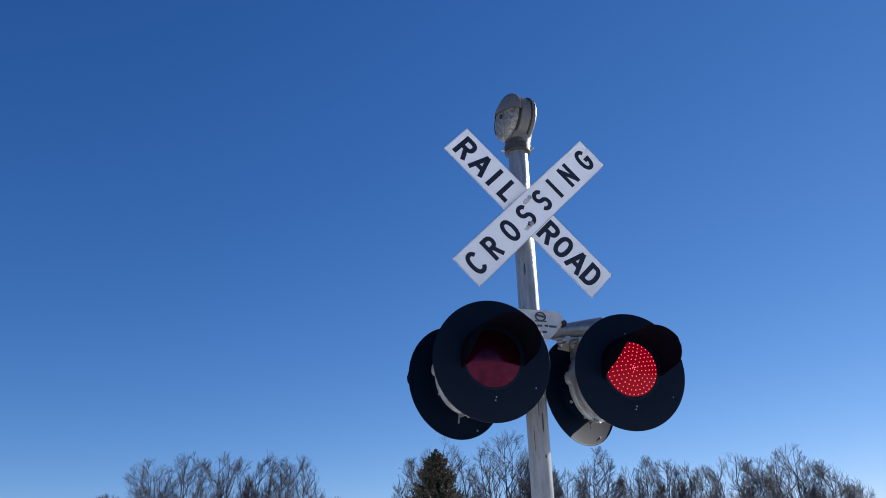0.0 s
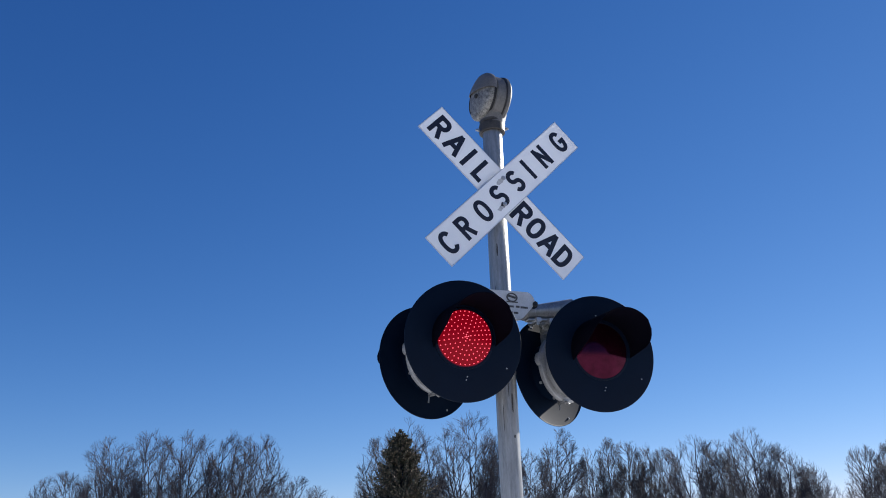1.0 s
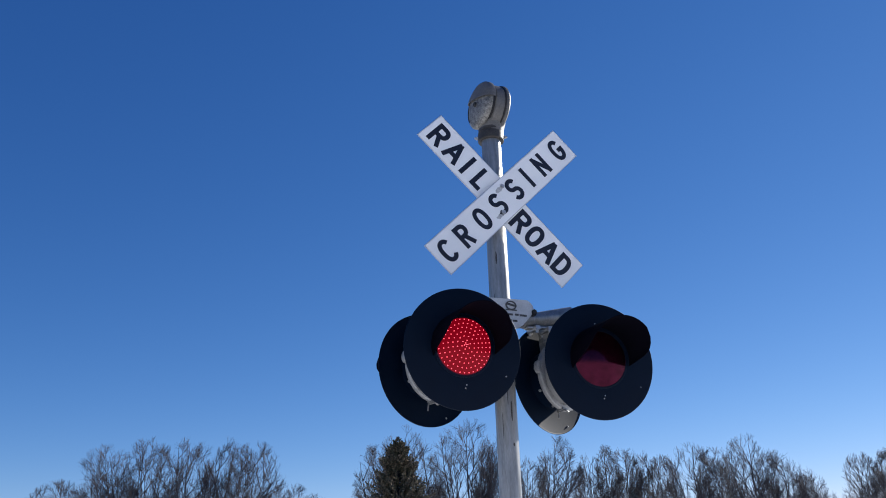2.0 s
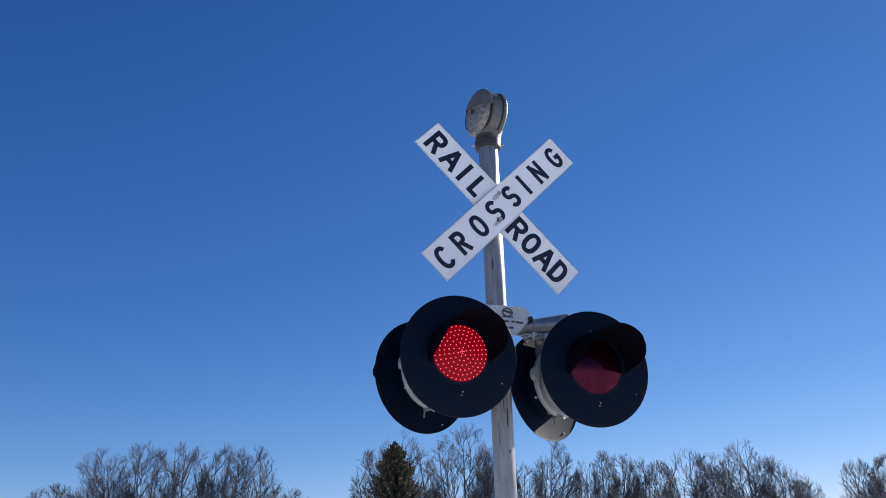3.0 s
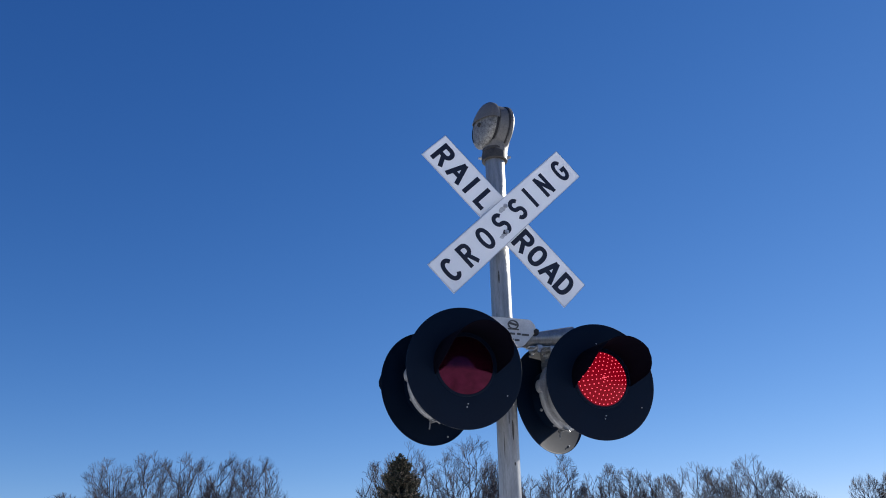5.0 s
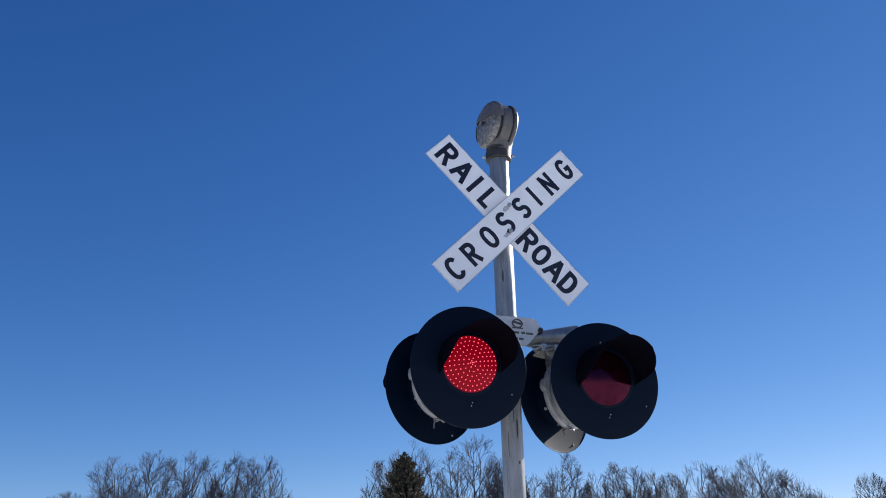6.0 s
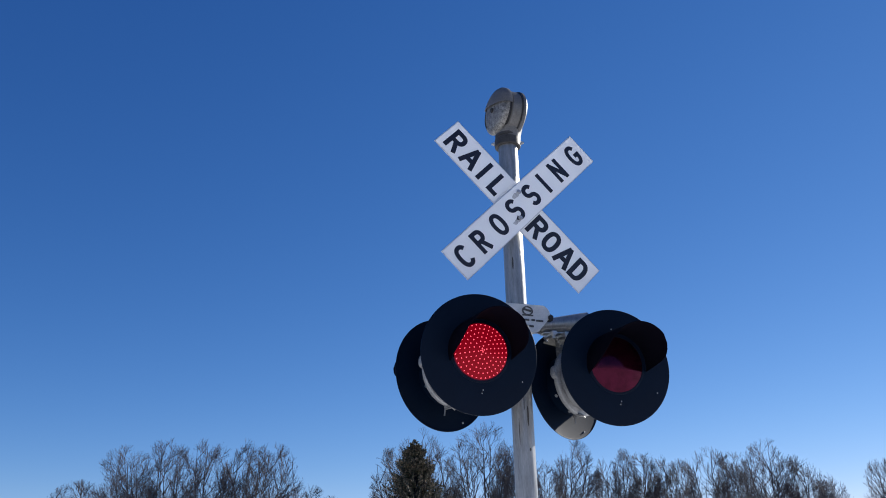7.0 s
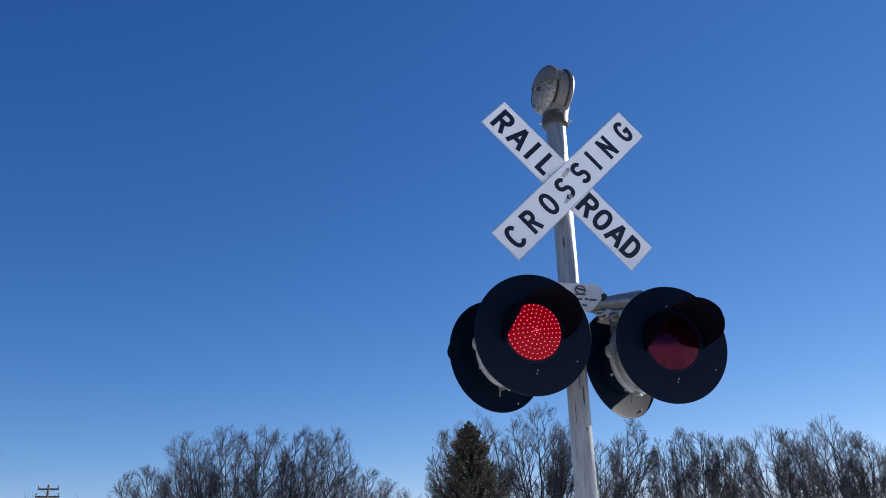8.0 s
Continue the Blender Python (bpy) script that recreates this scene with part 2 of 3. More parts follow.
def build_crossbuck(root):
    rear = sign_blade(root, SIGN + Vector((-0.016, 0.029, -0.006)), -44.5, "RAILROAD",
                      (-0.520, -0.388, -0.282, -0.170, 0.172, 0.288, 0.406, 0.518), -0.002,
                      "white blade lettered in black, behind the other", WIDE, 0.147, 0.0285)
    front = sign_blade(root, SIGN, 44.9, "CROSSING",
                       (-0.522, -0.379, -0.217, -0.067, 0.088, 0.214, 0.354, 0.521), 0.001,
                       "white blade lettered in black, scuffed round two bolts", NARROW, 0.141, 0.0258)
    inv = front.matrix_basis.inverted()
    for x, z in ((-0.018, 0.071), (-0.017, -0.094)):
        at = inv @ (SIGN + Vector((x, -0.004, z)))
        bm = bmesh.new()
        bolt(bm, at, r=0.009, h=0.010)
        part("bolt", bm, M_STEEL, front)
        bm = bmesh.new()
        g = bmesh.ops.create_circle(bm, cap_ends=True, segments=24, radius=0.03,
                                    matrix=Matrix.Translation(at + Vector((-0.028, 0.0012, -0.002))) @ pose(0, 0, 0, 90, 0, 0) @ Matrix.Diagonal((1.15, 0.42, 1, 1)))
        for v in g["verts"]:
            v.co.x += 0.006 * noise.noise(v.co * 90)
            v.co.z += 0.006 * noise.noise(v.co * 70 + Vector((4, 0, 0)))
        part("scuff", bm, M_SMEAR, front)
    # U-bolt saddles that hold both blades to the pole
    for z in (0.071, -0.094):
        bm = bmesh.new()
        box(bm, 0.05, 0.056, 0.03, Matrix.Translation((0.0, -0.078, SIGN.z + z)), 0.003)
        part("blade_spacer", bm, M_CAST, root)
        bm = bmesh.new()
        lathe(bm, [(0.0595, -0.012), (0.064, -0.012), (0.064, 0.012), (0.0595, 0.012)], Matrix.Translation((0, 0, SIGN.z + z)) @ pose(0, 0, 0, 90, 0, 0), 40)
        part("pole_band", bm, M_STEEL, root)


def build_pole(root):
    bm = bmesh.new()
    prof = [(0.0, -0.10), (0.0585, -0.10), (0.0585, 1.2), (0.0585, 2.6), (0.0585, 4.05), (0.0, 4.05)]
    lathe(bm, prof, pose(0, 0, 0, -90, 0, 0), 64)
    pole = part("pole", bm, M_POLE, root, "weathered aluminium pole with dark scratches")
    # long scratches and a dent on the visible side
    for az, z, w, h in ((30, 2.30, 0.010, 0.11), (-8, 3.17, 0.009, 0.08), (34, 2.125, 0.011, 0.018), (-20, 2.22, 0.004, 0.15), (12, 2.38, 0.005, 0.10), (-30, 2.9, 0.004, 0.12)):
        bm = bmesh.new()
        a = radians(az - 25)
        n = Vector((math.sin(a), -math.cos(a), 0))
        side = Vector((math.cos(a), math.sin(a), 0))
        vs = []
        k = 14
        for i in range(k):
            t = 2 * math.pi * i / k
            vs.append(bm.verts.new(n * 0.0589 + side * (w / 2 * math.cos(t) * (1 + 0.5 * noise.noise(Vector((t * 2, z, 0))))) + Vector((0, 0, z + h / 2 * math.sin(t)))))
        bm.faces.new(vs)
        part("scratch", bm, M_STAIN, pole)
    return pole


def build_bell(root):
    c = Vector((0.0, 0.0, 3.52 + 0.656))
    face = Matrix.Translation(c) @ pose(0, 0, 0, -4, 0, -84) @ Matrix.Diagonal((0.97, 0.86, 1.0, 1))     # local -y is the way the gong looks
    bm = bmesh.new()
    # drum with a rolled rear rim
    lathe(bm, [(0.0, -0.085), (0.120, -0.085), (0.150, -0.078), (0.160, -0.066), (0.160, -0.050), (0.152, -0.044),
               (0.150, 0.000), (0.147, 0.028), (0.140, 0.036), (0.0, 0.036)], face, 64)
    # foot that flows into the collar
    bm2 = bmesh.new()
    lathe(bm2, [(0.060, 0.0), (0.072, 0.012), (0.074, 0.045), (0.078, 0.06), (0.088, 0.10), (0.07, 0.14)], Matrix.Translation(c + Vector((0.008, 0, -0.205))) @ pose(0, 0, 0, -90, 0, 0), 40)
    bell = part("bell_housing", bm, M_BELL, root, "grey cast bell housing")
    part("foot", bm2, M_BELL, bell)
    bm = bmesh.new()
    lathe(bm, [(0.150, -0.0445), (0.1550, -0.0445), (0.1550, -0.0345), (0.150, -0.0345)], face, 64)
    part("rear_gasket", bm, M_DARK, bell)
    # near-black ring stands in for the shade between drum and gong
    bm = bmesh.new()
    lathe(bm, [(0.06, 0.036), (0.136, 0.036), (0.136, 0.062), (0.06, 0.062)], face, 56)
    part("gap_shade_fill", bm, M_DARK, bell)
    bm = bmesh.new()
    lathe(bm, [(0.143, 0.058), (0.148, 0.062), (0.146, 0.074), (0.136, 0.088), (0.112, 0.101), (0.075, 0.110), (0.03, 0.114), (0.0, 0.114)], face, 64)
    part("gong", bm, M_GONG, bell, "speckled metal gong")
    bm = bmesh.new()
    lathe(bm, [(0.015, 0.110), (0.015, 0.122), (0.010, 0.128), (0.0, 0.128)], face, 20)
    part("centre_nut", bm, M_DARK, bell)
    # cap over the upper part of the gong
    bm = bmesh.new()
    prof = [(0.1545, 0.048), (0.1555, 0.060), (0.153, 0.080), (0.141, 0.097), (0.115, 0.111), (0.077, 0.1205), (0.03, 0.1245), (0.0, 0.1245)]
    lathe(bm, prof, None, 72)
    bmesh.ops.bisect_plane(bm, geom=bm.verts[:] + bm.edges[:] + bm.faces[:], plane_co=(0, 0, 0.034), plane_no=(0.25, 0, 1), clear_inner=True)
    bmesh.ops.solidify(bm, geom=bm.faces[:], thickness=0.004)
    bmesh.ops.transform(bm, matrix=face, verts=bm.verts)
    part("gong_cap", bm, M_BELL, bell)
    # slot drawn as a raised dark strip, its inner shade as colour
    bm = bmesh.new()
    lathe(bm, [(0.118, 0.097), (0.118, 0.1035), (0.125, 0.100), (0.125, 0.093)], face, 24, a0=150, a1=215)
    part("slot", bm, M_DARK, bell)
    # collar with its clamp bolts
    cz = c.z - 0.203
    bm = bmesh.new()
    lathe(bm, [(0.060, -0.030), (0.076, -0.030), (0.079, -0.026), (0.079, 0.022), (0.076, 0.026), (0.070, 0.027), (0.070, 0.034), (0.074, 0.036), (0.074, 0.052), (0.060, 0.054)],
          Matrix.Translation((0, 0, cz)) @ pose(0, 0, 0, -90, 0, 0), 48)
    collar = part("collar", bm, M_COLLAR, root, "dark weathered clamp collar")
    for az in (-112, 66, 160):
        a = radians(az)
        d = Vector((math.sin(a), -math.cos(a), 0))
        bm = bmesh.new()
        rod(bm, d * 0.066 + Vector((0, 0, cz)), d * 0.100 + Vector((0, 0, cz)), 0.0065, seg=10)
        rod(bm, d * 0.078 + Vector((0, 0, cz)), d * 0.090 + Vector((0, 0, cz)), 0.012, seg=6)
        part("clamp_bolt", bm, M_STEEL, collar)


def hood_mesh():
    """A cut tunnel visor: its lower edges rise towards the front."""
    bm = bmesh.new()
    na, nl, th = 40, 18, 0.003
    outer, inner = [], []
    for layer, r in ((outer, 0.168), (inner, 0.165)):
        for j in range(nl + 1):
            t = j / nl
            right, left = -12 + 12 * t + 40 * t ** 9, -19 + 31 * t + 36 * t ** 9
            ring = []
            for i in range(na + 1):
                a = radians(right + (180 - left - right) * i / na)
                y = 0.004 + t * (0.280 + 0.02 * math.sin(a))
                rr = r * (1 - 0.05 * t)
                ring.append(bm.verts.new((rr * math.cos(a), -y, rr * math.sin(a))))
            layer.append(ring)
    for layer, flip in ((outer, False), (inner, True)):
        for p, q in zip(layer, layer[1:]):
            for i in range(na):
                vs = (p[i], p[i + 1], q[i + 1], q[i])
                bm.faces.new(vs[::-1] if flip else vs)
    for j in range(nl):
        for i in (0, na):
            bm.faces.new((outer[j][i], outer[j + 1][i], inner[j + 1][i], inner[j][i]))
    for i in range(na):
        bm.faces.new((outer[nl][i], outer[nl][i + 1], inner[nl][i + 1], inner[nl][i]))
    bmesh.ops.recalc_face_normals(bm, faces=bm.faces)
    return bm


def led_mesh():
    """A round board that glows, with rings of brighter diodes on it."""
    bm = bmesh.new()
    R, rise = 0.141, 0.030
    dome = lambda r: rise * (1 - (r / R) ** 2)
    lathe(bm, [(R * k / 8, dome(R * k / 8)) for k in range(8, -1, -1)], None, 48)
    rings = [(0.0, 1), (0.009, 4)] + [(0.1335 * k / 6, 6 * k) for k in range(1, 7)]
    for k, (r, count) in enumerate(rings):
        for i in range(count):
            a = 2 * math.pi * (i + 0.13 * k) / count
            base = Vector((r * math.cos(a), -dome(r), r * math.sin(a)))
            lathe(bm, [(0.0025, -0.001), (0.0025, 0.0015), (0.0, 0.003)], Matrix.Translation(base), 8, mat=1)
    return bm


LENS_UP = 0.010                        # the lens sits a little above the disc's middle


def crossing_lamp(root, at, rx, rz):
    """A flashing lamp: housing, black background disc, hood, red lens and its LED board."""
    m = Matrix.Translation(Vector(at) - MAST) @ pose(0, 0, 0, rx, 0, rz)
    bm = bmesh.new()
    # neck between disc and flange: its shade is put in as black
    lathe(bm, [(0.150, -0.004), (0.163, -0.004), (0.163, -0.084)], None, 64, mat=1)
    lathe(bm, [(0.163, -0.084), (0.163, -0.090), (0.166, -0.098), (0.166, -0.110), (0.162, -0.150), (0.145, -0.190), (0.100, -0.210), (0.0, -0.214)], None, 64)
    lamp = part("lamp_housing", bm, [M_CAST, M_BLACK], root, "grey cast lamp housing, front neck blackened in place of shade", m)
    bm = bmesh.new()
    lathe(bm, [(0.162, -0.076), (0.188, -0.079), (0.193, -0.084), (0.193, -0.102), (0.188, -0.108), (0.162, -0.112)], None, 64)
    part("flange", bm, M_FLANGE, lamp, "dull grey cast flange ring")
    bm = bmesh.new()
    lathe(bm, [(0.138, 0.000), (0.296, 0.000), (0.3030, -0.0015), (0.3050, -0.004), (0.3048, -0.007), (0.3030, -0.007), (0.3015, -0.0045), (0.296, -0.003), (0.138, -0.003)], None, 96)
    disc = part("background_disc", bm, M_BLACK, lamp, "round black background disc")
    bm = bmesh.new()
    up = pose(0, 0, LENS_UP)
    lathe(bm, [(0.148, 0.0005), (0.156, 0.0005), (0.156, 0.004), (0.153, 0.006), (0.146, 0.006), (0.143, 0.003)], up, 64)
    part("lens_ring", bm, M_BLACK, lamp)
    part("hood", hood_mesh(), M_HOOD, lamp, "black cut-away tunnel hood", up)
    bm = bmesh.new()
    lathe(bm, [(0.146, 0.004)] + [(0.146 * k / 8, 0.004 + 0.032 * (1 - (k / 8) ** 2)) for k in range(7, -1, -1)], up, 64)
    part("lens", bm, M_LENS, lamp, "dark red prismatic lens")
    board = part("led_board", led_mesh(), [M_LEDRED, M_LED], lamp, "round red LED board that always glows, moved to flash")
    # bolts that hold the disc, above and below the lens and near its edge
    for x, z in ((-0.014, 0.196), (-0.010, 0.184), (0.012, -0.180), (0.006, -0.196), (0.220, -0.132)):
        bm = bmesh.new()
        bolt(bm, (x, -0.001, z), r=0.0022, h=0.004)
        part("bolt", bm, M_STEEL, lamp)
    bm = bmesh.new()
    bolt(bm, (-0.12, 0.004, -0.250), (0, 1, 0), 0.0035, 0.005)
    part("bolt", bm, M_STEEL, disc)
    # hasp and hinge on the flange
    for a, sx in ((280, 0.045), (60, 0.04)):
        t = radians(a)
        d = Vector((math.cos(t), 0, math.sin(t)))
        mm = Matrix.Translation(d * 0.190 + Vector((0, 0.092, 0))) @ Matrix.Rotation(-t, 4, "Y")
        bm = bmesh.new()
        box(bm, 0.014, sx, 0.03, mm, 0.003)
        rod(bm, mm @ Vector((0.008, -0.03, 0)), mm @ Vector((0.008, 0.03, 0)), 0.006, seg=10)
        if a == 280:
            rod(bm, mm @ Vector((0.012, -0.012, 0.012)), mm @ Vector((0.050, -0.010, 0.012)), 0.004, seg=8)
            rod(bm, mm @ Vector((0.008, 0.030, 0)), mm @ Vector((0.018, 0.034, -0.020)), 0.005, seg=8)
        part("latch", bm, M_CAST, lamp)
    # eye lug that locks the flange, ribs and cover screws round the body
    for a in (196, 11):
        t = radians(a)
        mm = Matrix.Rotation(-t, 4, "Y") @ Matrix.Translation((0.190, 0.092, 0)) @ pose(0, 0, 0, 0, 0, 0)
        bm = bmesh.new()
        lathe(bm, [(0.008, -0.016), (0.022, -0.016), (0.025, -0.012), (0.025, 0.012), (0.022, 0.016), (0.008, 0.016), (0.008, -0.016)],
              mm @ pose(0, 0, 0, 0, 0, 0) @ Matrix.Diagonal((1.0, 1.0, 1.5, 1)), 24)
        part("eye_lug", bm, M_FLANGE, lamp)
    for a in range(15, 375, 45):
        t = radians(a)
        d = Vector((math.cos(t), 0, math.sin(t)))
        bm = bmesh.new()
        bolt(bm, d * 0.1625 + Vector((0, 0.045, 0)), d, 0.006, 0.008)
        part("cover_screw", bm, M_STEEL, lamp)
    return lamp, board


def build_arm(root):
    z = 3.52 - 0.685
    # clamp casting round the pole, with the maker's plate on its front
    bm = bmesh.new()
    lathe(bm, [(0.0588, -0.09), (0.074, -0.09), (0.078, -0.082), (0.078, 0.082), (0.074, 0.09), (0.0588, 0.09)],
          Matrix.Translation((0, 0, z)) @ pose(0, 0, 0, -90, 0, 0), 48)
    clamp = part("arm_clamp", bm, M_CAST, root)
    bm = bmesh.new()
    outline = [(-0.125, 0.078), (0.125, 0.080), (0.150, 0.060), (0.160, 0.040), (0.160, 0.012), (0.085, -0.070), (0.060, -0.085), (-0.125, -0.085)]
    top = [bm.verts.new((x, -0.098, z + w)) for x, w in outline]
    low = [bm.verts.new((x, -0.070, z + w)) for x, w in outline]
    bm.faces.new(top)
    bm.faces.new(low[::-1])
    for i in range(len(outline)):
        j = (i + 1) % len(outline)
        bm.faces.new((top[i], low[i], low[j], top[j]))
    bmesh.ops.bevel(bm, geom=bm.edges[:], offset=0.004, segments=2, affect="EDGES")
    bmesh.ops.recalc_face_normals(bm, faces=bm.faces)
    plate = part("name_plate", bm, M_PLATE, root, "pale cast plate with a dark emblem and lettering")
    # emblem: a dark oval ring with a pale middle; rows of bars for unreadable writing
    bm = bmesh.new()
    e = Matrix.Translation((0.018, -0.099, z + 0.040))
    lathe(bm, [(0.034, 0.0), (0.034, 0.003), (0.025, 0.003), (0.025, 0.0)], e @ Matrix.Diagonal((1.0, 1, 0.78, 1)), 32)
    box(bm, 0.046, 0.003, 0.012, e @ Matrix.Translation((0.0, -0.001, 0.004)) @ pose(0, 0, 0, 0, 12, 0))
    box(bm, 0.068, 0.003, 0.007, e @ Matrix.Translation((0.0, -0.001, -0.026)))
    part("emblem", bm, M_MARK, plate, "", smooth=False)
    for x0, x1, w in ((-0.09, -0.055, -0.012), (-0.048, -0.012, -0.012), (-0.004, 0.026, -0.012), (0.040, 0.062, -0.011), (0.068, 0.112, -0.013), (-0.012, 0.018, -0.046), (0.024, 0.052, -0.047)):
        bm = bmesh.new()
        box(bm, x1 - x0, 0.003, 0.0115, Matrix.Translation(((x0 + x1) / 2, -0.0995, z + w)), 0.001)
        part("writing_bar", bm, M_MARK, plate, smooth=False)
    bm = bmesh.new()
    bolt(bm, (0.158, -0.080, z + 0.012), r=0.015, h=0.03)
    part("plate_bolt", bm, M_DARK, plate)
    # the two arms, each a tapering tube
    for sx in (1, -1):
        bm = bmesh.new()
        rod(bm, (0.05 * sx, 0, z - 0.012), (0.15 * sx, 0, z - 0.012), 0.052, 0.040, seg=32)
        rod(bm, (0.14 * sx, 0, z - 0.012), (0.43 * sx, -0.03, z + 0.020), 0.036, 0.062, seg=32)
        rod(bm, (0.135 * sx, 0, z - 0.012), (0.155 * sx, 0, z - 0.012), 0.047, seg=24)
        arm = part("arm", bm, M_POLE, root, "tapered grey arm tube")
        bm = bmesh.new()
        box(bm, 0.20, 0.05, 0.010, Matrix.Translation((0.245 * sx, -0.01, z - 0.052)) @ pose(0, 0, 0, 0, -4 * sx, 0), 0.003)
        part("arm_strap", bm, M_STEEL, arm)
        for x in (0.20, 0.28):
            bm = bmesh.new()
            box(bm, 0.03, 0.12, 0.022, Matrix.Translation((x * sx, 0, z - 0.060)), 0.004)
            bolt(bm, (x * sx, -0.045, z - 0.068), (0, 0, -1), 0.009, 0.022)
            bolt(bm, (x * sx, 0.045, z - 0.068), (0, 0, -1), 0.009, 0.022)
            part("arm_bracket", bm, M_STEEL, arm)


def build_hangers(root, lamps):
    """Short ball-joint hangers from the arm down to the four housings."""
    z = 3.52 - 0.735
    for lamp, x, y in lamps:
        top = Vector((x, y, z))
        end = lamp.matrix_basis @ Vector((0, 0.14, 0.165))
        bm = bmesh.new()
        rod(bm, top, end, 0.030, 0.040, seg=20)
        rod(bm, top + Vector((0, 0, 0.03)), top - Vector((0, 0, 0.02)), 0.044, seg=24)
        part("hanger", bm, M_CAST, root)
        # block added on top of the housing to cast shade on the rear disc
        bm = bmesh.new()
        box(bm, 0.16, 0.14, 0.05, Matrix.Translation((0, 0.10, 0.178)), 0.008)
        box(bm, 0.12, 0.075, 0.09, Matrix.Translation((0, 0.055, 0.240)), 0.006)
        for x in (-0.065, 0.065):
            for y in (0.06, 0.15):
                bolt(bm, (x, y, 0.203), (0, 0, 1), 0.010, 0.014)
        part("shade_saddle", bm, M_CAST, lamp)


def build_signal():
    root = new("crossing_signal")
    root.location = MAST
    tagged(root, "railroad crossing signal, aluminium pole with crossbuck, bell, flashing red lamps", "crossing signal")
    build_pole(root)
    build_bell(root)
    build_crossbuck(root)
    build_arm(root)
    fl = crossing_lamp(root, (-0.404, -0.252, 2.543), 3, -3)
    fr = crossing_lamp(root, (0.345, -0.289, 2.513), 2, -5.5)
    bl = crossing_lamp(root, (-0.441, 0.190, 2.526), 0, 195)
    br = crossing_lamp(root, (0.305, 0.211, 2.505), 4, 203)
    build_hangers(root, ((fl[0], -0.36, -0.03), (fr[0], 0.36, -0.03), (bl[0], -0.40, 0.02), (br[0], 0.32, 0.02)))
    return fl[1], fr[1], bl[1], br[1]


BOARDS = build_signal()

# ---- trees ----


def unit(v):
    return v / np.maximum(np.linalg.norm(v, axis=-1, keepdims=True), 1e-9)


def run_branch(rng, start, way, length, k, lift, wander):
    """Polylines of k points that bend upward and wander."""
    n = len(start)
    pts = np.empty((n, k, 3))
    pts[:, 0] = start
    d = unit(way)
    step = (length / (k - 1))[:, None]
    for i in range(1, k):
        d = unit(d + np.array([0, 0, lift]) + rng.normal(0, wander, (n, 3)))
        pts[:, i] = pts[:, i - 1] + d * step
    return pts


def room(start, way, env):
    """How far a branch may run before it leaves the crown's egg-shaped bound (its centre and half sizes)."""
    centre, scale = env
    p = (start - centre) / scale
    d = unit(way) / scale
    a, b, c = (d * d).sum(1), (p * d).sum(1), (p * p).sum(1) - 1
    disc = np.maximum(b * b - a * c, 0)
    return np.maximum((-b + np.sqrt(disc)) / a, 0.12)


def side_branches(rng, pts, length, per, t0, ratio, angle, k, lift, wander, env=None, spread=0.0, shell=0.0, least=0.0):
    """Branches that leave each of the given polylines."""
    n, kp, _ = pts.shape
    t = (t0 + (1 - t0) * (np.arange(per)[None, :] + rng.random((n, per))) / per).ravel()
    owner = np.repeat(np.arange(n), per)
    f = np.clip(t, 0, 0.999) * (kp - 1)
    i = f.astype(int)
    w = (f - i)[:, None]
    start = pts[owner, i] * (1 - w) + pts[owner, i + 1] * w
    tang = unit(pts[owner, i + 1] - pts[owner, i])
    side = unit(np.cross(tang, rng.normal(0, 1, tang.shape)))
    a = np.radians(rng.normal(angle, angle * 0.25, len(t)))[:, None]
    way = tang * np.cos(a) + side * np.sin(a)
    if spread:
        way = way + spread * unit((start - env[0]) * np.array([1.0, 1.0, 0.0])) + np.array([0, 0, spread])
    ln = length[owner] * ratio * (1.1 - 0.55 * t) * rng.uniform(0.65, 1.25, len(t))
    ln = np.maximum(ln, least * rng.uniform(0.7, 1.25, len(t)))
    if env is not None:
        cut = room(start, way + np.array([0, 0, lift]), env) * rng.uniform(0.88, 1.08, len(t))
        keep = (cut > 0.35 * ln) & (rng.random(len(t)) < length[owner] / (1.2 * np.median(length)))
        if shell:
            rho = np.linalg.norm((start - env[0]) / env[1], axis=1)
            keep &= rng.random(len(t)) < np.clip(rho, 0, 1) ** shell
        ln, start, way = np.minimum(ln, cut)[keep], start[keep], way[keep]
    return run_branch(rng, start, way, ln, k, lift, wander), ln


def tubes(groups):
    """Vertices and faces of tapered tubes; each group is (polylines, first radius, last radius, sides)."""
    vs, fs, base = [], [], 0
    for pts, r0, r1, sides in groups:
        n, k, _ = pts.shape
        tang = unit(np.gradient(pts, axis=1))
        a = unit(np.cross(tang, np.array([0.31, 0.87, 0.38])))
        b = np.cross(tang, a)
        r = np.asarray(r0).reshape(-1, 1) * (1 - np.linspace(0, 1, k)[None]) + np.asarray(r1).reshape(-1, 1) * np.linspace(0, 1, k)[None]
        r = np.broadcast_to(r, (n, k))
        th = np.arange(sides) * 2 * np.pi / sides
        ring = pts[:, :, None] + r[:, :, None, None] * (np.cos(th)[:, None] * a[:, :, None] + np.sin(th)[:, None] * b[:, :, None])
        vs.append(ring.reshape(-1, 3))
        idx = np.arange(n * k * sides).reshape(n, k, sides) + base
        nx = np.roll(idx, -1, axis=2)
        fs.append(np.stack([idx[:, :-1], nx[:, :-1], nx[:, 1:], idx[:, 1:]], axis=-1).reshape(-1, 4))
        base += n * k * sides
    return np.concatenate(vs), np.concatenate(fs)


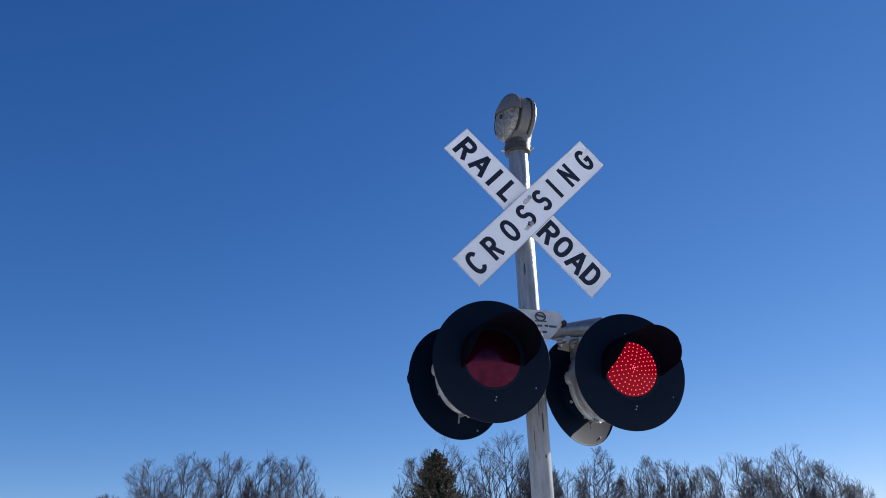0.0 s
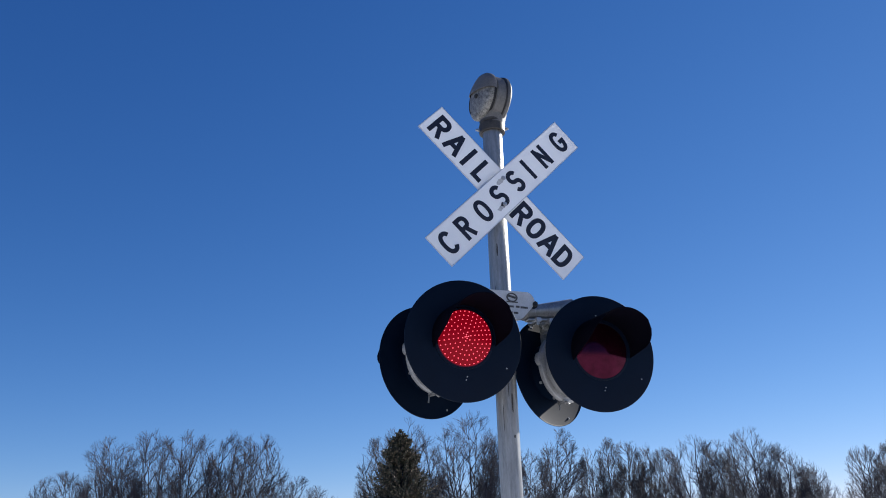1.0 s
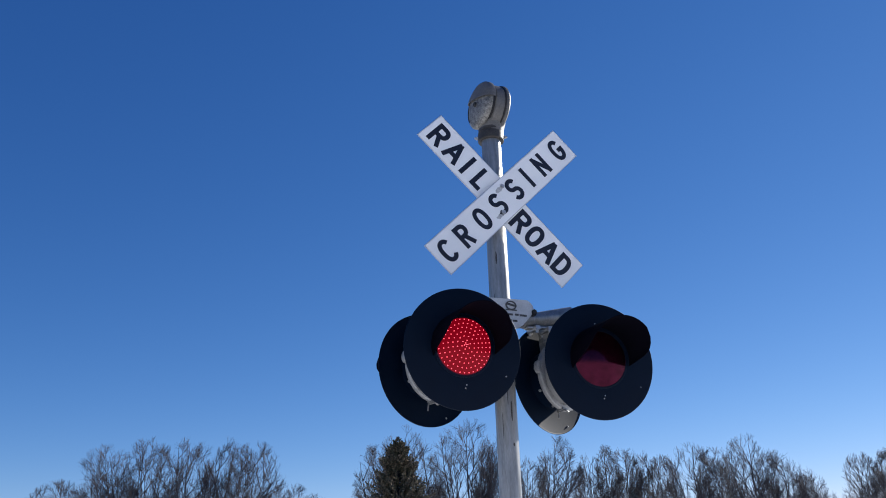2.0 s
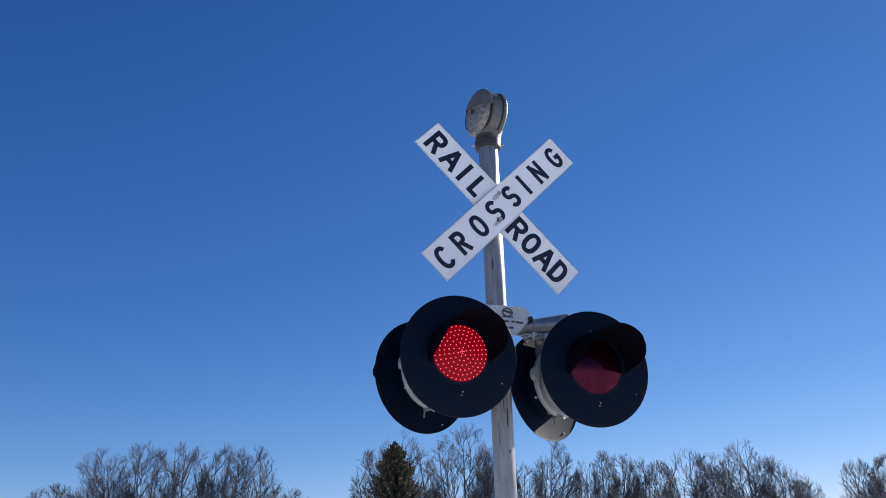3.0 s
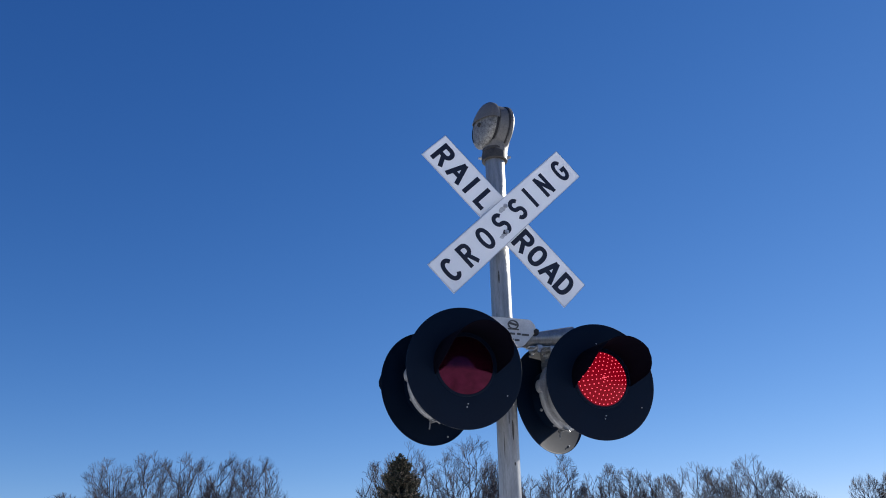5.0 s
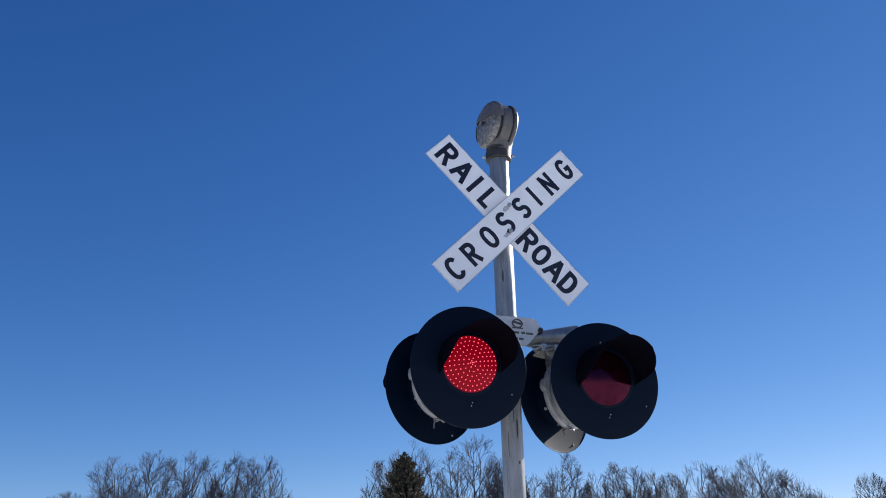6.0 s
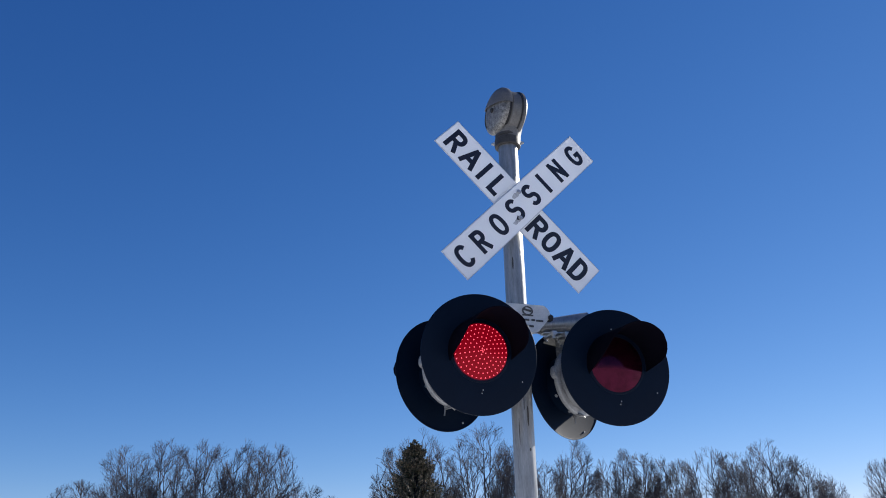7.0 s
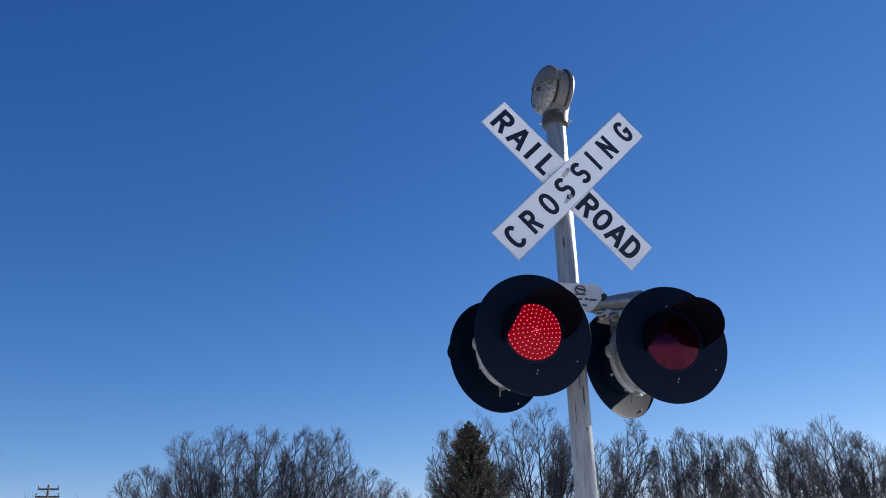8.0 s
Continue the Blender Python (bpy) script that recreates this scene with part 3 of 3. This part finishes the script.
def quick_mesh(name, verts, quads, mat, smooth=True):
    mesh = bpy.data.meshes.new(name)
    mesh.vertices.add(len(verts))
    mesh.vertices.foreach_set("co", np.asarray(verts, dtype=np.float32).ravel())
    mesh.loops.add(quads.size)
    mesh.loops.foreach_set("vertex_index", quads.astype(np.int32).ravel())
    mesh.polygons.add(len(quads))
    mesh.polygons.foreach_set("loop_start", np.arange(0, quads.size, quads.shape[1], dtype=np.int32))
    mesh.update(calc_edges=True)
    mesh.validate()
    mesh.materials.append(mat)
    if smooth:
        mesh.shade_smooth()
    return mesh


def bare_tree(seed, height, half, lean, stems, fork, bark, twig, limb_r=0.10, rise=0.45, twiggy=7):
    """Meshes of a leafless tree: trunk with limbs that sweep up into the crown, and the crown of fine twigs.
    half: the crown's half width; lean: how far its middle stands beside the foot."""
    rng = np.random.default_rng(seed)
    h0 = height * fork
    env = (np.array([lean, 0, height * 0.57]), np.array([half * 1.2, max(half, 1.6), height * 0.385]))
    trunk = run_branch(rng, np.array([[0, 0, -0.15]]), np.array([[0.12 * lean, 0, height * 0.5]]), np.array([h0 + 0.15]), 6, 0.05, 0.03)
    az = np.arange(stems) * 2.399 + rng.uniform(0, 6.28)
    polar = np.radians(104) * np.sqrt((np.arange(stems) + 0.15) / stems)
    aim = np.stack([np.sin(polar) * np.cos(az), np.sin(polar) * np.sin(az), np.cos(polar)], axis=1)
    aim = aim * np.where(np.arange(stems) % 4 == 3, 0.55, 0.90)[:, None] * rng.uniform(0.92, 1.06, (stems, 1))
    aim = env[0] + env[1] * aim
    f = rng.uniform(0.45, 1.0, stems)[:, None]
    start = trunk[0, 0] * (1 - f) + trunk[0, -1] * f
    bend = start + (aim - start) * np.array([0.74, 0.74, rise])
    t = np.linspace(0, 1, 11)[None, :, None]
    limbs = start[:, None] * (1 - t) ** 2 + 2 * bend[:, None] * t * (1 - t) + aim[:, None] * t ** 2
    limbs = limbs + np.cumsum(rng.normal(0, 0.045, limbs.shape), axis=1) * np.minimum(t * 3, 1)
    ln = np.linalg.norm(aim - start, axis=1)
    b2, l2 = side_branches(rng, limbs, ln, 10, 0.36, 0.38, 44, 7, 0.06, 0.05, env, 0.10)
    b3, l3 = side_branches(rng, b2, l2, 7, 0.15, 0.52, 40, 5, 0.065, 0.06, env, 0.12, 0.8, 0.75)
    free = (env[0], env[1] * 1.12)
    b4, l4 = side_branches(rng, b3, l3, twiggy, 0.10, 0.55, 36, 4, 0.08, 0.05, free, 0.12, 1.9, 0.52)
    b5, l5 = side_branches(rng, b4, l4, 5, 0.08, 0.62, 34, 3, 0.08, 0.03, free, 0.12, 1.3, 0.36)
    r1 = limb_r * (0.40 + 0.60 * ln / ln.max()) * np.where(np.arange(stems) % 2, 0.62, 1.0) * height / 10
    r2 = np.clip(0.020 * l2, 0.014, 0.042)
    r3 = np.clip(0.015 * l3, 0.011, 0.019)
    tr = tubes([(trunk, limb_r * 2.0 * height / 10, limb_r * 1.4 * height / 10, 10), (limbs, r1, 0.014, 7)])
    cr = tubes([(b2, r2, 0.008, 4), (b3, r3, 0.0075, 3), (b4, 0.0082, 0.0060, 3), (b5, 0.0064, 0.0044, 3)])
    return (quick_mesh("trunk", tr[0], tr[1], bark), quick_mesh("crown", cr[0], cr[1], twig))


EYE = (-1.9, -3.84)


def bearing(az, dist):
    return EYE[0] + dist * math.sin(radians(az)), EYE[1] + dist * math.cos(radians(az))


def plant(meshes, az, dist, label):
    """A tree that stands at a bearing from the crossing's onlooker and leans across that line."""
    x, y = bearing(az, dist)
    root = new("bare_tree")
    root.matrix_basis = pose(x, y, -0.1, 0, 0, -az)
    for name, mesh in zip(("trunk", "crown"), meshes):
        ob = new(name, mesh)
        ob.parent = root
    tagged(root, label, "tree", "bare trees of the field edge")
    return root


def top_height(elev, dist):
    return 1.7 + dist * math.tan(radians(elev))


def build_trees():
    wide = "leafless grey-brown spreading tree with a dense twig crown"
    low = "small leafless grey-brown tree beside a taller clump"
    slim = "leafless tan-brown upright tree in a close row"
    airy = "leafless dark tree with open upswept limbs"
    # kind, foot's bearing, crown's bearing, crown's half width in degrees, elevation of the top, distance
    rows = (
        (low, -2.9, -3.7, 1.8, 5.05, 63), (low, -1.0, -1.7, 1.5, 5.6, 64),
        (wide, 1.1, -1.2, 1.75, 7.35, 60), (wide, 1.9, 1.3, 1.75, 7.8, 62), (wide, 3.5, 3.9, 1.85, 7.85, 60),
        (wide, 5.1, 6.3, 1.35, 7.95, 62), (wide, 5.7, 8.2, 1.85, 7.6, 60), (low, 9.4, 10.4, 1.6, 4.9, 63), (low, 12.0, 12.2, 1.2, 4.1, 65),
        (airy, 17.4, 16.4, 1.35, 7.5, 62), (airy, 20.8, 18.5, 2.0, 8.55, 60), (airy, 22.4, 22.5, 2.2, 9.05, 58), (airy, 23.3, 24.6, 1.4, 7.7, 59),
        (airy, 26.3, 26.7, 1.3, 6.2, 63), (airy, 26.7, 28.9, 1.35, 7.55, 60),
        (slim, 31.1, 30.9, 0.95, 6.25, 64), (slim, 32.2, 32.2, 0.85, 6.75, 65), (slim, 33.3, 33.4, 1.0, 6.6, 66),
        (slim, 34.4, 34.6, 0.85, 6.35, 65), (slim, 35.4, 35.7, 0.95, 5.9, 66),
        (airy, 38.5, 37.6, 1.75, 6.55, 61), (airy, 39.6, 39.3, 1.3, 6.3, 63), (airy, 41.4, 41.2, 1.5, 6.9, 61),
        (airy, 42.9, 43.1, 1.35, 5.75, 62), (low, 44.5, 44.7, 0.9, 4.4, 64),
        (slim, 47.7, 47.7, 1.0, 5.3, 60), (slim, 49.3, 49.4, 1.05, 5.45, 61), (slim, 50.9, 51.0, 1.0, 5.2, 61),
    )
    kinds = {wide: (13, 0.16, M_BARK, M_TWIG, 0.074, 0.36, 9), low: (9, 0.14, M_BARK, M_TWIG, 0.055, 0.38, 9),
             slim: (9, 0.22, M_BARK_PALE, M_TWIG_PALE, 0.056, 0.38, 9), airy: (12, 0.20, M_BARK, M_TWIG, 0.080, 0.36, 9)}
    for seed, (label, foot, crown, half, elev, dist) in enumerate(rows):
        metre = dist * math.tan(radians(1))
        tree = bare_tree(11 + seed, top_height(elev, dist), half * metre, (crown - foot) * metre, *kinds[label])
        plant(tree, foot, dist, label)


def build_evergreen():
    rng = np.random.default_rng(5)
    d = 55.0
    H = top_height(7.7, d)
    x, y = bearing(17.85, d)
    root = new("evergreen_tree")
    root.location = (x, y, -0.1)
    tagged(root, "dense dark evergreen with a narrow conical crown, browned by winter", "tree")
    stem = run_branch(rng, np.array([[0, 0, -0.1]]), np.array([[0, 0, 1.0]]), np.array([H * 0.97]), 8, 0.1, 0.01)
    # boughs, then short flat sprays along them
    n = 1250
    h = H * (0.04 + 0.96 * rng.random(n) ** 1.15)
    reach = 4.6 * np.clip((1 - h / H), 0.004, 1) ** 0.76 * rng.uniform(0.40, 1.14, n)
    az = rng.uniform(0, 2 * np.pi, n)
    way = np.stack([np.cos(az), np.sin(az), rng.normal(0.30, 0.2, n)], axis=1)
    bough = run_branch(rng, np.stack([0 * h, 0 * h, h - reach * 0.2], axis=1), way, reach, 5, 0.10, 0.08)
    tr = tubes([(stem, 0.16, 0.02, 10), (bough, 0.018, 0.005, 3)])
    ob = new("trunk", quick_mesh("trunk", tr[0], tr[1], M_BARK))
    ob.parent = root
    for name, mat, per, t0 in (("crown", M_SPRUCE, 32, 0.30), ("browned_foliage", M_SPRUCE_TIP, 20, 0.45)):
        sp, ln = side_branches(rng, bough, np.clip(0.35 * reach, 0.07, 0.25), per, t0, 1.0, 42, 3, 0.10, 0.12)
        m = len(sp)
        tang = unit(sp[:, 2] - sp[:, 0])
        side = unit(np.cross(tang, rng.normal(0, 1, (m, 3)))) * (ln * 0.22)[:, None]
        v = np.stack([sp[:, 0], sp[:, 1] + side, sp[:, 2], sp[:, 1] - side], axis=1).reshape(-1, 3)
        q = np.arange(4 * m).reshape(m, 4)
        ob = new(name, quick_mesh(name, v, q, mat, smooth=False))
        ob.parent = root


def build_thicket():
    """Low far scrub behind the trees."""
    rng = np.random.default_rng(9)
    n = 1500
    az = np.radians(rng.uniform(-14, 54, n))
    d = rng.uniform(70, 86, n)
    start = np.stack([EYE[0] + d * np.sin(az), EYE[1] + d * np.cos(az), 0 * d - 0.2], axis=1)
    way = np.stack([rng.normal(0, 0.2, n), rng.normal(0, 0.2, n), np.ones(n)], axis=1)
    ln = rng.uniform(2.6, 5.4, n)
    stems = run_branch(rng, start, way, ln, 5, 0.05, 0.08)
    b2, l2 = side_branches(rng, stems, ln, 7, 0.2, 0.4, 30, 4, 0.1, 0.1)
    b3, l3 = side_branches(rng, b2, l2, 4, 0.2, 0.5, 30, 3, 0.1, 0.1)
    v, q = tubes([(stems, 0.03, 0.01, 3), (b2, 0.012, 0.006, 3), (b3, 0.007, 0.005, 3)])
    ob = new("thicket", quick_mesh("thicket", v, q, M_TWIG))
    tagged(ob, "low leafless scrub along the far field edge", "scrub", kind="stuff")


build_trees()
build_evergreen()
build_thicket()

# ---- utility line ----


def build_utility_line():
    fx, fy = bearing(-9.4, 115)
    nx, ny = -11.4, 30.0
    arms = ((8.7, 1.2), (7.8, 1.38))
    run = Vector((nx - fx, ny - fy, 0)).normalized()
    turn = math.degrees(math.atan2(-run.x, run.y))
    root = new("utility_pole")
    bm = bmesh.new()
    rod(bm, (0, 0, -0.3), (0, 0, 9.25), 0.17, 0.12, seg=16)
    part("post", bm, M_WOOD, root)
    for z, half in arms:
        bm = bmesh.new()
        box(bm, 2 * half, 0.14, 0.22, Matrix.Translation((0, -0.19, z)), 0.01)
        arm = part("crossarm", bm, M_WOOD, root)
        for sx in (-1, 1):
            bm = bmesh.new()
            rod(bm, (sx * half * 0.55, -0.19, z - 0.1), (0, -0.14, z - 0.65), 0.03, seg=8)
            part("brace", bm, M_STEEL, arm)
            for f in (0.93,):
                bm = bmesh.new()
                lathe(bm, [(0.02, 0.0), (0.05, 0.08), (0.09, 0.12), (0.07, 0.2), (0.09, 0.24), (0.05, 0.32), (0.0, 0.33)],
                      Matrix.Translation((sx * half * f, -0.19, z + 0.11)) @ pose(0, 0, 0, -90, 0, 0), 12)
                part("insulator", bm, M_CERAMIC, arm)
    tagged(root, "dark wooden utility pole with two crossarms and insulators", "utility pole", "utility poles")
    root.matrix_basis = pose(fx, fy, 0, 0, 0, turn)
    copy_thing(root, pose(nx, ny, 0, 0, 0, turn))
    for z, half in arms:
        for f in (0.93,):
            off = pose(0, 0, 0, 0, 0, turn) @ Vector((half * f, -0.19, z + 0.42))
            a, b = Vector((fx, fy, 0)) + off, Vector((nx, ny, 0)) + off
            k = 24
            pts = np.array([[*(a.lerp(b, i / (k - 1)) - Vector((0, 0, 4 * 0.9 * (i / (k - 1)) * (1 - i / (k - 1)))))] for i in range(k)])[None]
            v, q = tubes([(pts, 0.008, 0.008, 5)])
            ob = new("power_line", quick_mesh("power_line", v, q, M_WIRE))
            tagged(ob, "thin dull overhead cable sagging between utility poles", "cable", "overhead cables")


build_utility_line()

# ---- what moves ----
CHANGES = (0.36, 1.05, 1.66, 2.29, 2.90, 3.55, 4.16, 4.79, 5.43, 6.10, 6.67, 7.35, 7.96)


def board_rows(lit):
    """The always-glowing LED board moves out past the opaque lens for on, inside for off, in place of switching."""
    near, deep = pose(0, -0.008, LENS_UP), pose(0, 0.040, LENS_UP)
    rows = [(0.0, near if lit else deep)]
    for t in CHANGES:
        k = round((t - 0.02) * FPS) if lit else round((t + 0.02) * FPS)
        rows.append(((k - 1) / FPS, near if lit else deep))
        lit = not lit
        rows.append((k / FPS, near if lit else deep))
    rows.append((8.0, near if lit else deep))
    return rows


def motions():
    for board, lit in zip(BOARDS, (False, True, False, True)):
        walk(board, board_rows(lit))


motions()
